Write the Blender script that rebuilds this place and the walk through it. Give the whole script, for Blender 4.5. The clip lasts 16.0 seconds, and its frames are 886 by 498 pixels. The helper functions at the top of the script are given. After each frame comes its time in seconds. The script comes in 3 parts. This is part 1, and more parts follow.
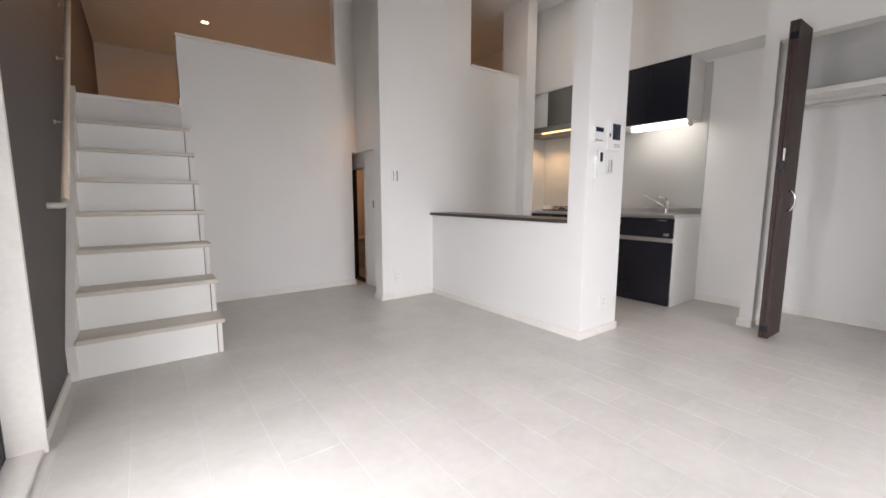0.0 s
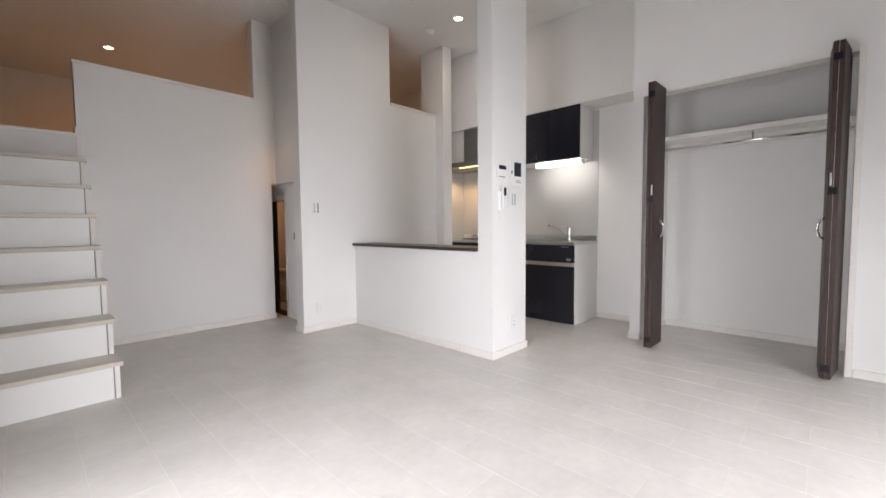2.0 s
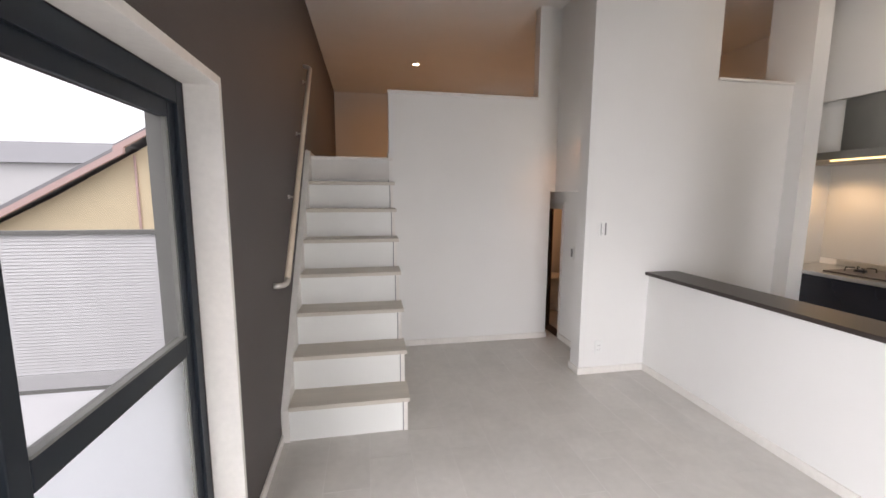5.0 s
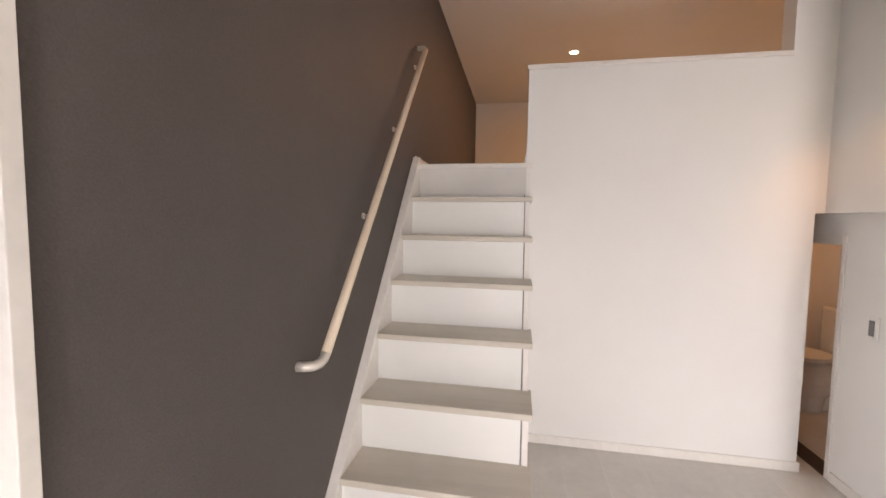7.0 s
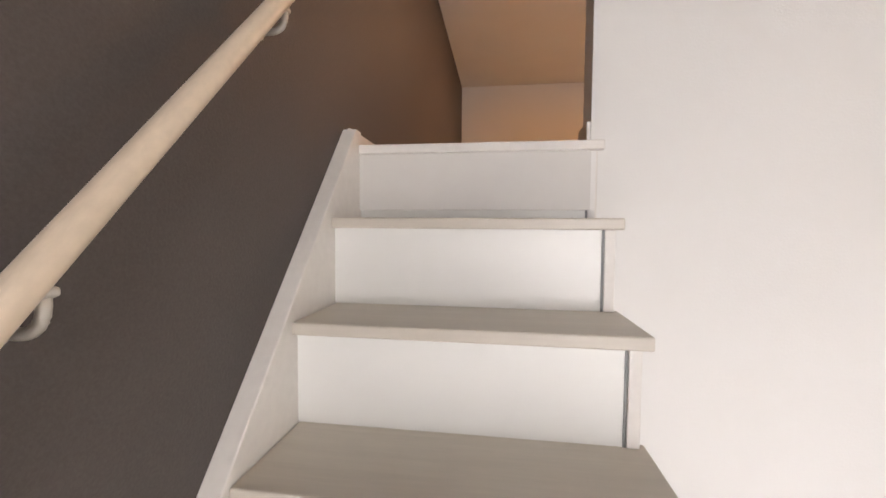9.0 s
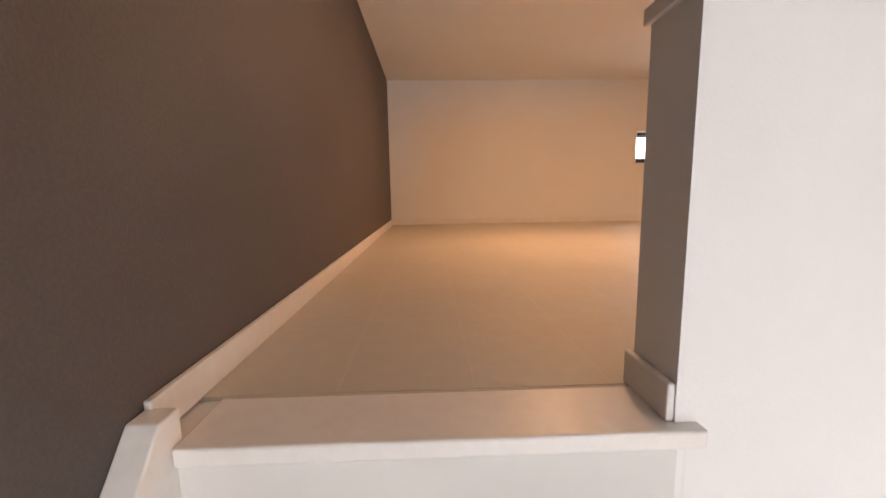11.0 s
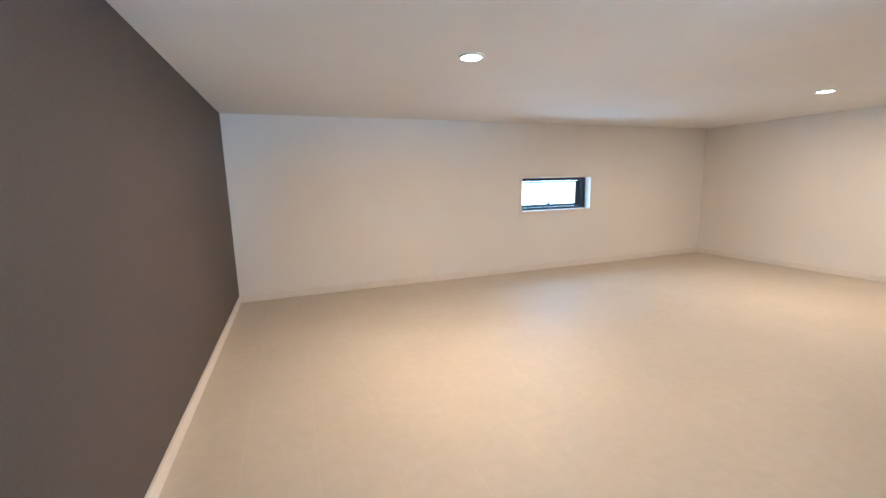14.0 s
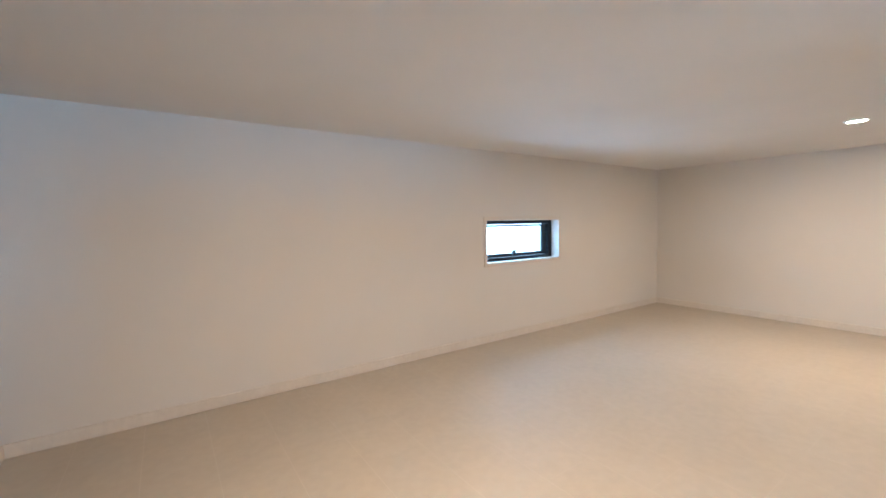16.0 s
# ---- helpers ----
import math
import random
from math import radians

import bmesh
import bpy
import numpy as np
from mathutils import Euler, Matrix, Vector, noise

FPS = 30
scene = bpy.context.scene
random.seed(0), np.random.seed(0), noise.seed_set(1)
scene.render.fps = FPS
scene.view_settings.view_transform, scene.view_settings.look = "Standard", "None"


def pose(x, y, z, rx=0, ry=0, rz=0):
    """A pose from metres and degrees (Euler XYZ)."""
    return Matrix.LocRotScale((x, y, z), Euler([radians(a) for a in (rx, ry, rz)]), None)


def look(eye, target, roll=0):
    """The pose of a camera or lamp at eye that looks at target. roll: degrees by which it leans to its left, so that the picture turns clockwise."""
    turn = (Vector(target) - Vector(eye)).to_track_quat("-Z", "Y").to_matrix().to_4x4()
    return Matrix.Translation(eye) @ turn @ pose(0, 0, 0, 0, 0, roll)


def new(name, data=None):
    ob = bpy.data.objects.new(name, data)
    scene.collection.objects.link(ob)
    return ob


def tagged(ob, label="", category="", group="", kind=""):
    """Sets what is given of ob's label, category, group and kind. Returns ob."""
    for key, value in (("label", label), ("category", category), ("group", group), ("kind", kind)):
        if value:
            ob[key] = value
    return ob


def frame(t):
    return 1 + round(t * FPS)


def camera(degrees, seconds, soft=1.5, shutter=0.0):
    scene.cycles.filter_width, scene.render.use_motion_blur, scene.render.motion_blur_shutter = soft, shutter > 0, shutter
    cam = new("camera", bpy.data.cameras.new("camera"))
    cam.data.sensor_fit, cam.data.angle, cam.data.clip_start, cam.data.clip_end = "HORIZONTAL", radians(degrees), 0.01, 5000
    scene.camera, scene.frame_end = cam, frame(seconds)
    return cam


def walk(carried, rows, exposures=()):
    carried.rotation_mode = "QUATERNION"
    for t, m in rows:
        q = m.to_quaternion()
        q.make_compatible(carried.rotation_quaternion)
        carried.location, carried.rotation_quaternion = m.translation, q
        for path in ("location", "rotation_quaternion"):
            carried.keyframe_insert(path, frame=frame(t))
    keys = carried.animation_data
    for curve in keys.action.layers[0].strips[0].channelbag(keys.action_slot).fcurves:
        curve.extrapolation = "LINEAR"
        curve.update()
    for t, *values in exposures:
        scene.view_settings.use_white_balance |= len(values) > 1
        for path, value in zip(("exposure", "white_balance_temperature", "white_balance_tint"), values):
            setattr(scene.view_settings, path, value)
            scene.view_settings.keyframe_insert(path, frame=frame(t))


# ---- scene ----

cam = camera(95.5, 16.0, soft=1.6)
PATH = [
    (0, (0.405, 0.254, 1.017), (1.59, 1.845, 0.763), 0.1),
    (0.5, (0.391, 0.162, 1.017), (1.689, 1.671, 0.819), 0.3),
    (1, (0.385, 0.101, 1.028), (1.806, 1.501, 0.875), 0.5),
    (1.5, (0.395, 0.072, 1.031), (1.871, 1.416, 0.907), 0.1),
    (2, (0.392, 0.072, 1.034), (1.836, 1.452, 0.921), -0.5),
    (2.5, (0.412, 0.12, 1.026), (1.719, 1.629, 0.898), -0.7),
    (3, (0.462, 0.283, 1.045), (1.595, 1.922, 0.872), -0.4),
    (3.5, (0.48, 0.445, 1.241), (1.447, 2.182, 1.023), 0.2),
    (4, (0.504, 0.571, 1.458), (1.292, 2.391, 1.196), 0.5),
    (4.5, (0.516, 0.643, 1.509), (1.093, 2.537, 1.227), 0.4),
    (4.7, (0.523, 0.687, 1.502), (1.017, 2.605, 1.223), 0.3),
    (6.8, (0.724, 1.835, 1.444), (0.394, 3.803, 1.298), 1.0),
    (7, (0.712, 1.976, 1.453), (0.344, 3.937, 1.317), 0.8),
    (7.5, (0.674, 2.346, 1.466), (0.264, 4.301, 1.364), 0.5),
    (8, (0.623, 2.709, 1.473), (0.224, 4.667, 1.381), 0.5),
    (8.5, (0.54, 3.073, 1.477), (0.186, 5.039, 1.382), 0.4),
    (9, (0.494, 3.4, 1.576), (0.213, 5.377, 1.474), 0.4),
    (9.5, (0.433, 3.626, 1.703), (0.241, 5.614, 1.598), 0.1),
    (9.8, (0.378, 3.732, 1.802), (0.253, 5.729, 1.670), 0.5),
    (10, (0.359, 3.798, 1.886), (0.297, 5.798, 1.736), 0.7),
    (10.2, (0.367, 3.858, 1.943), (0.332, 5.86, 1.758), 0.4),
    (12.3, (0.427, 4.385, 2.48), (0.623, 6.351, 2.168), -1.5),
    (12.5, (0.411, 4.406, 2.51), (0.607, 6.372, 2.198), -1.3),
    (13, (0.398, 4.573, 2.596), (0.706, 6.527, 2.305), -1.2),
    (13.5, (0.407, 4.689, 2.7), (0.921, 6.596, 2.391), -1.3),
    (14, (0.468, 4.877, 2.745), (1.148, 6.728, 2.414), -1.3),
    (14.5, (0.469, 5.016, 2.769), (1.191, 6.853, 2.445), -1.4),
    (15, (0.448, 5.32, 2.795), (1.255, 7.131, 2.534), -0.9),
    (15.5, (0.491, 5.643, 2.798), (1.447, 7.389, 2.604), -1.9),
    (16, (0.595, 6.04, 2.742), (1.729, 7.683, 2.615), -1.0),
]
walk(cam, [(t, look(eye, target, roll)) for t, eye, target, roll in PATH],
     exposures=[(0.0, -0.32, 6700, 15), (2.0, -0.27, 6650, 15), (4.6, -0.23, 6700, 15), (7.0, 0.43, 7250, 19), (7.5, 0.60, 6900, 17), (8.0, 0.66, 6800, 16), (9.0, 0.74, 7000, 17), (10.2, 0.90, 6900, 17),
                (12.4, 1.38, 5900, 8), (13.2, 1.57, 4280, -7), (16.0, 1.38, 4280, -7)])

# ---------------------------------------------------------------- light
world = bpy.data.worlds.new("sky")
scene.world = world
world.use_nodes = True
wn = world.node_tree
sky = wn.nodes.new("ShaderNodeTexSky")
sky.sky_type = "NISHITA"
sky.sun_disc = False
sky.sun_elevation, sky.sun_rotation = radians(38), radians(200)
sky.air_density, sky.dust_density = 1.0, 4.0
cloud = wn.nodes.new("ShaderNodeMix")            # an overcast sky: white cloud over most of the blue
cloud.data_type = "RGBA"
cloud.inputs[0].default_value = 0.85
cloud.inputs[7].default_value = (25.0, 25.5, 26.8, 1)
wn.links.new(sky.outputs[0], cloud.inputs[6])
wn.links.new(cloud.outputs[2], wn.nodes["Background"].inputs[0])
wn.nodes["Background"].inputs[1].default_value = 0.10


def lamp(name, kind, energy, m, colour, **kw):
    d = bpy.data.lights.new(name, kind)
    d.energy, d.color = energy, colour
    if kind == "AREA":
        d.shape, d.size, d.size_y = "RECTANGLE", kw["size"][0], kw["size"][1]
        d.spread = kw.get("spread", math.pi)
    if kind == "SPOT":
        d.spot_size, d.spot_blend, d.shadow_soft_size = kw["cone"], kw.get("blend", 0.6), kw.get("soft", 0.04)
    if kind == "POINT":
        d.shadow_soft_size = kw.get("soft", 0.05)
    if kind == "SUN":
        d.angle = kw["angle"]
    ob = new(name, d)
    ob.matrix_world = m
    return ob


WARM = (1.0, 0.52, 0.245)
lamp("sun", "SUN", 0.5, look((0, 0, 20), (6, 14, 0)), (1.0, 0.97, 0.92), angle=radians(14))
# area lamps as daylight: balcony window, assumed unseen rear window, small loft window
lamp("window_skylight", "AREA", 37, look((-0.10, 1.16, 0.95), (1.0, 1.22, 0.40)), (0.93, 0.96, 1.0), size=(0.72, 1.6), spread=radians(140))
lamp("rear_window_skylight", "AREA", 55, look((1.95, -1.58, 1.2), (2.05, 0, 0.25)), (0.93, 0.96, 1.0), size=(1.35, 1.7), spread=radians(125))
lamp("loft_window_skylight", "AREA", 2.2, look((2.97, 8.475, 2.60), (2.97, 6, 2.55)), (0.86, 0.94, 1.0), size=(0.82, 0.32))
lamp("sink_light_glow", "AREA", 1.7, look((4.62, 2.28, 1.685), (4.64, 2.28, 0)), (1.0, 0.97, 0.92), size=(0.55, 0.06))
lamp("hood_glow", "SPOT", 13, look((4.50, 3.64, 1.735), (4.53, 3.70, 0)), (1.0, 0.64, 0.33), cone=radians(150))
lamp("kitchen_glow", "AREA", 4, look((3.76, 3.03, 3.262), (3.76, 3.03, 0)), (1.0, 0.86, 0.68), size=(0.075, 0.075))
lamp("loft_glow", "AREA", 10.5, look((1.24, 6.57, 3.262), (1.24, 6.57, 0)), WARM, size=(0.075, 0.075))
lamp("loft_glow_far", "AREA", 8.5, look((3.80, 6.60, 3.262), (3.80, 6.60, 0)), WARM, size=(0.075, 0.075))
# added spot, source not known: brings the warm glow onto the passage walls
lamp("passage_fill", "SPOT", 5.5, look((2.36, 3.96, 2.05), (2.44, 4.46, 1.55)), WARM, cone=radians(84), blend=1.0)
lamp("toilet_glow", "POINT", 2.6, pose(3.0, 5.35, 1.36), WARM, soft=0.05)


# ---------------------------------------------------------------- materials
def material(name, colour, rough=0.5, metal=0.0, grain=None, bump=0.0, bump_scale=200.0, vary=0.06, vary_scale=3.0, emit=0.0, obj_vary=0.0, stretch=(1, 1, 1), spec=0.5):
    m = bpy.data.materials.new(name)
    m.use_nodes = True
    nt = m.node_tree
    b = nt.nodes["Principled BSDF"]
    b.inputs["Roughness"].default_value = rough
    b.inputs["Metallic"].default_value = metal
    b.inputs["Specular IOR Level"].default_value = spec
    tc = nt.nodes.new("ShaderNodeTexCoord")
    mp = nt.nodes.new("ShaderNodeMapping")
    mp.inputs["Scale"].default_value = stretch
    geo = nt.nodes.new("ShaderNodeNewGeometry")
    nt.links.new(geo.outputs["Position"], mp.inputs[0])
    n1 = nt.nodes.new("ShaderNodeTexNoise")
    n1.inputs["Scale"].default_value, n1.inputs["Detail"].default_value = vary_scale, 6
    nt.links.new(mp.outputs[0], n1.inputs["Vector"])
    ramp = nt.nodes.new("ShaderNodeMapRange")
    ramp.inputs["From Min"].default_value, ramp.inputs["From Max"].default_value = 0.3, 0.7
    ramp.inputs["To Min"].default_value, ramp.inputs["To Max"].default_value = 1 - vary, 1 + vary
    nt.links.new(n1.outputs[0], ramp.inputs[0])
    val = ramp.outputs[0]
    if obj_vary:
        oi = nt.nodes.new("ShaderNodeObjectInfo")
        r2 = nt.nodes.new("ShaderNodeMapRange")
        r2.inputs["To Min"].default_value, r2.inputs["To Max"].default_value = 1 - obj_vary, 1 + obj_vary
        nt.links.new(oi.outputs["Random"], r2.inputs[0])
        mul = nt.nodes.new("ShaderNodeMath")
        mul.operation = "MULTIPLY"
        nt.links.new(val, mul.inputs[0])
        nt.links.new(r2.outputs[0], mul.inputs[1])
        val = mul.outputs[0]
    if grain:
        n3 = nt.nodes.new("ShaderNodeTexNoise")
        n3.inputs["Scale"].default_value, n3.inputs["Detail"].default_value = grain[0], 8
        nt.links.new(mp.outputs[0], n3.inputs["Vector"])
        r3 = nt.nodes.new("ShaderNodeMapRange")
        r3.inputs["From Min"].default_value, r3.inputs["From Max"].default_value = 0.3, 0.7
        r3.inputs["To Min"].default_value, r3.inputs["To Max"].default_value = 1 - grain[1], 1 + grain[1]
        nt.links.new(n3.outputs[0], r3.inputs[0])
        mul = nt.nodes.new("ShaderNodeMath")
        mul.operation = "MULTIPLY"
        nt.links.new(val, mul.inputs[0])
        nt.links.new(r3.outputs[0], mul.inputs[1])
        val = mul.outputs[0]
    mix = nt.nodes.new("ShaderNodeVectorMath")
    mix.operation = "SCALE"
    mix.inputs[0].default_value = colour
    nt.links.new(val, mix.inputs["Scale"])
    nt.links.new(mix.outputs[0], b.inputs["Base Color"])
    if bump:
        n2 = nt.nodes.new("ShaderNodeTexNoise")
        n2.inputs["Scale"].default_value, n2.inputs["Detail"].default_value = bump_scale, 3
        nt.links.new(mp.outputs[0], n2.inputs["Vector"])
        bp = nt.nodes.new("ShaderNodeBump")
        bp.inputs["Strength"].default_value, bp.inputs["Distance"].default_value = bump, 0.002
        nt.links.new(n2.outputs[0], bp.inputs["Height"])
        nt.links.new(bp.outputs[0], b.inputs["Normal"])
    if emit:
        b.inputs["Emission Color"].default_value = (*colour, 1)
        b.inputs["Emission Strength"].default_value = emit
    return m


WHITE = material("white_wallpaper", (0.80, 0.79, 0.77), 0.75, bump=0.25, bump_scale=160, vary=0.015, vary_scale=1.5, spec=0.3)
CEIL = material("ceiling_paper", (0.80, 0.79, 0.77), 0.8, bump=0.25, bump_scale=140, vary=0.015, spec=0.3)
DARK = material("taupe_wallpaper", (0.092, 0.078, 0.074), 0.6, bump=0.5, bump_scale=180, vary=0.05, vary_scale=2, grain=(220, 0.10), spec=0.4)
TILE = material("stone_look_tile", (0.60, 0.575, 0.540), 0.38, vary=0.05, vary_scale=4, grain=(22, 0.035), bump=0.08, bump_scale=60, obj_vary=0.018)
# lighter than the tile: the glint along the joints is put into the colour
GROUT = material("tile_joint", (0.69, 0.67, 0.64), 0.5)
# loft floor and joint: the room's tile with warm lamplight put into the colour
LOFTJOINT = material("loft_joint", (0.62, 0.575, 0.50), 0.55)
LOFTFLOOR = material("tile_toned_by_lamplight", (0.56, 0.515, 0.44), 0.58, vary=0.03, vary_scale=3, grain=(25, 0.03), bump=0.06, bump_scale=60, obj_vary=0.003)
TREAD = material("tread_wood", (0.60, 0.55, 0.48), 0.35, vary=0.05, vary_scale=5, grain=(30, 0.03), stretch=(0.3, 4, 4), bump=0.05)
WOODW = material("white_wood_trim", (0.78, 0.75, 0.71), 0.4, vary=0.03, vary_scale=6, grain=(40, 0.03))
RISER = material("white_riser", (0.82, 0.82, 0.79), 0.35, vary=0.015)
RAIL = material("pale_beech", (0.72, 0.60, 0.47), 0.35, vary=0.05, vary_scale=8, grain=(50, 0.05), stretch=(4, 1, 1))
DOORW = material("dark_oak_laminate", (0.050, 0.032, 0.027), 0.48, vary=0.15, vary_scale=6, grain=(60, 0.25), stretch=(6, 6, 0.35), bump=0.1, bump_scale=80, spec=0.25)
BLACK = material("black_gloss_panel", (0.012, 0.013, 0.02), 0.18, vary=0.05)
CTOP = material("dark_counter", (0.045, 0.034, 0.030), 0.35, vary=0.1, vary_scale=8, grain=(60, 0.2), stretch=(4, 0.4, 4))
STEEL = material("brushed_steel", (0.62, 0.62, 0.61), 0.28, metal=1.0, vary=0.04, vary_scale=8, grain=(120, 0.05), stretch=(0.3, 6, 6))
HOODM = material("hood_steel_grey", (0.30, 0.30, 0.29), 0.38, metal=0.9, vary=0.04, vary_scale=6)
NICKEL = material("satin_nickel", (0.66, 0.63, 0.58), 0.38, metal=0.55, vary=0.03)
CHROME = material("chrome", (0.80, 0.80, 0.80), 0.12, metal=1.0, vary=0.02)
PLASTIC = material("white_plastic", (0.80, 0.80, 0.78), 0.35, vary=0.01)
GREYP = material("grey_plastic", (0.20, 0.20, 0.20), 0.4, vary=0.02)
BACKP = material("kitchen_panel", (0.52, 0.52, 0.50), 0.22, vary=0.02, vary_scale=2)
SCREEN = material("dark_screen", (0.02, 0.03, 0.05), 0.15)
ALU = material("black_aluminium", (0.014, 0.020, 0.028), 0.45, vary=0.05, spec=0.3)
GREYFRAME = material("grey_gasket", (0.20, 0.20, 0.19), 0.5)
LIT = material("lamp_diffuser", (1.0, 0.97, 0.92), 0.5, emit=9.0)
LITY = material("hood_lamp_lens", (1.0, 0.74, 0.34), 0.5, emit=2.5)
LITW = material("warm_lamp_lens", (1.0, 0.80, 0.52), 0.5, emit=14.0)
CERAMIC = material("white_ceramic", (0.80, 0.80, 0.78), 0.12, vary=0.01)
BALC = material("balcony_floor", (0.62, 0.62, 0.64), 0.7, vary=0.06, grain=(60, 0.08))
FENCE = material("white_siding", (0.72, 0.72, 0.74), 0.6, vary=0.03)
YELLOW = material("cream_render", (0.78, 0.66, 0.46), 0.8, vary=0.04, grain=(40, 0.05), bump=0.2)
ROOF = material("grey_roof_tile", (0.30, 0.30, 0.32), 0.7, vary=0.1, vary_scale=8)
EAVE = material("eave_paint", (0.62, 0.44, 0.42), 0.6, vary=0.04)
ASPH = material("ground_cover", (0.18, 0.18, 0.17), 0.9, vary=0.15, vary_scale=0.8, grain=(20, 0.15))

GLASS = bpy.data.materials.new("clear_glass")
GLASS.use_nodes = True
gb = GLASS.node_tree.nodes["Principled BSDF"]
gb.inputs["Transmission Weight"].default_value, gb.inputs["Roughness"].default_value, gb.inputs["IOR"].default_value = 1.0, 0.0, 1.02
FROST = bpy.data.materials.new("frosted_glass")
FROST.use_nodes = True
fb = FROST.node_tree.nodes["Principled BSDF"]
fb.inputs["Transmission Weight"].default_value, fb.inputs["Roughness"].default_value, fb.inputs["IOR"].default_value = 1.0, 0.45, 1.25
fb.inputs["Base Color"].default_value = (0.93, 0.96, 0.98, 1)


# ---------------------------------------------------------------- builders
def box(bm, x0, x1, y0, y1, z0, z1, bevel=0.0):
    r = bmesh.ops.create_cube(bm, size=1.0, matrix=Matrix.LocRotScale(((x0 + x1) / 2, (y0 + y1) / 2, (z0 + z1) / 2), None, (abs(x1 - x0), abs(y1 - y0), abs(z1 - z0))))
    if bevel:
        vs = set(r["verts"])
        es = [e for e in bm.edges if e.verts[0] in vs and e.verts[1] in vs]
        bmesh.ops.bevel(bm, geom=es, offset=bevel, segments=2, affect="EDGES", profile=0.5)
    return bm


def boxes(*bs, bevel=0.0):
    bm = bmesh.new()
    for b in bs:
        box(bm, *b, bevel=bevel)
    return bm


def prism(points, axis, a0, a1, bevel=0.0):
    """A flat outline pushed along an axis; the outline is given in the two other axes, in x, y, z order."""
    bm = bmesh.new()

    def at(p, a):
        q = list(p)
        q.insert("xyz".index(axis), a)
        return bm.verts.new(q)
    lo = [at(p, a0) for p in points]
    hi = [at(p, a1) for p in points]
    n = len(points)
    bm.faces.new(lo)
    bm.faces.new(list(reversed(hi)))
    for i in range(n):
        bm.faces.new((lo[i], lo[(i + 1) % n], hi[(i + 1) % n], hi[i]))
    bmesh.ops.recalc_face_normals(bm, faces=bm.faces)
    if bevel:
        bmesh.ops.bevel(bm, geom=list(bm.edges), offset=bevel, segments=2, affect="EDGES", profile=0.5)
    return bm


def disc(bm, c, r, h, axis="z", segs=32, r2=None):
    turn = {"z": (0, 0, 0), "x": (0, 90, 0), "y": (90, 0, 0)}[axis]
    bmesh.ops.create_cone(bm, cap_ends=True, segments=segs, radius1=r, radius2=r if r2 is None else r2, depth=h, matrix=pose(*c, *turn))
    return bm


def tube(points, r, segs=14, close=True):
    """A round bar that follows points."""
    bm = bmesh.new()
    pts = [Vector(p) for p in points]
    rings = []
    for i, p in enumerate(pts):
        d = (pts[min(i + 1, len(pts) - 1)] - pts[max(i - 1, 0)]).normalized()
        side = d.cross(Vector((0.31, 0.17, 0.93))).normalized()
        up = side.cross(d)
        rings.append([bm.verts.new(p + r * (math.cos(a) * side + math.sin(a) * up)) for a in [2 * math.pi * k / segs for k in range(segs)]])
    for a, b in zip(rings, rings[1:]):
        for k in range(segs):
            bm.faces.new((a[k], a[(k + 1) % segs], b[(k + 1) % segs], b[k]))
    if close:
        bm.faces.new(rings[0])
        bm.faces.new(list(reversed(rings[-1])))
    bmesh.ops.recalc_face_normals(bm, faces=bm.faces)
    for f in bm.faces:
        f.smooth = len(f.verts) == 4
    return bm


def mesh(name, bm, mat):
    me = bpy.data.meshes.new(name)
    bm.to_mesh(me)
    bm.free()
    me.materials.append(mat)
    return me


def part(name, bm, mat, parent, label=""):
    ob = new(name, mesh(name, bm, mat))
    ob.parent = parent
    ob.matrix_parent_inverse = parent.matrix_world.inverted() if parent else Matrix()
    return tagged(ob, label)


def thing(name, label, category, group="", kind="", at=(0, 0, 0)):
    ob = new(name)
    ob.empty_display_size = 0.1
    ob.location = at
    ob.matrix_world = Matrix.Translation(at)
    return tagged(ob, label, category, group, kind)


def setting(name, bm, mat, label, category):
    return tagged(new(name, mesh(name, bm, mat)), label, category, "", "structure")


# ---------------------------------------------------------------- plan
X_W = 0.011                                     # dark wall beside the stair
X_E, Y_S, Y_N, H = 4.84, -1.6, 8.33, 3.276      # kitchen's rear wall, rear wall, loft's far wall, ceiling
X_L = 5.03                                      # loft's side wall
RISE, RUN, Y_1 = 0.2290, 0.2069, 3.159          # stair
LOFT = 8 * RISE
Y_W = 4.63                                      # wall below the loft
Y_K = 3.735                                     # kitchen's end wall
X_T = 2.50                                      # wall with the low door
Y_P = 1.908                                     # pillar
CL0, CL1, CLT = -0.045, 1.265, 2.155            # closet opening
WY0, WY1, WZ = 0.72, 2.40, 1.875                # balcony window
C = 2.425                                       # top of the loft's half wall

# ---------------------------------------------------------------- shell
setting("wall_west", boxes((-0.2, X_W, Y_S, WY0, 0, H), (-0.2, X_W, WY0, WY1, WZ, H), (-0.2, X_W, WY1, Y_N, 0, H)), DARK, "dark taupe textured wallpaper wall beside the stairs", "wall")
setting("wall_south", boxes((-0.2, 1.0, Y_S - 0.15, Y_S, 0, H), (3.0, 5.3, Y_S - 0.15, Y_S, 0, H), (1.0, 3.0, Y_S - 0.15, Y_S, 2.1, H), (1.0, 3.0, Y_S - 0.15, Y_S, 0, 0.3)), WHITE, "plain white papered wall at the back of the room", "wall")
setting("wall_north", boxes((0, 2.563, Y_N, Y_N + 0.15, 1.6, H), (3.395, 5.2, Y_N, Y_N + 0.15, 1.6, H), (2.563, 3.395, Y_N, Y_N + 0.15, 1.6, 2.427), (2.563, 3.395, Y_N, Y_N + 0.15, 2.765, H)), WHITE, "white papered low end wall of the loft", "wall")
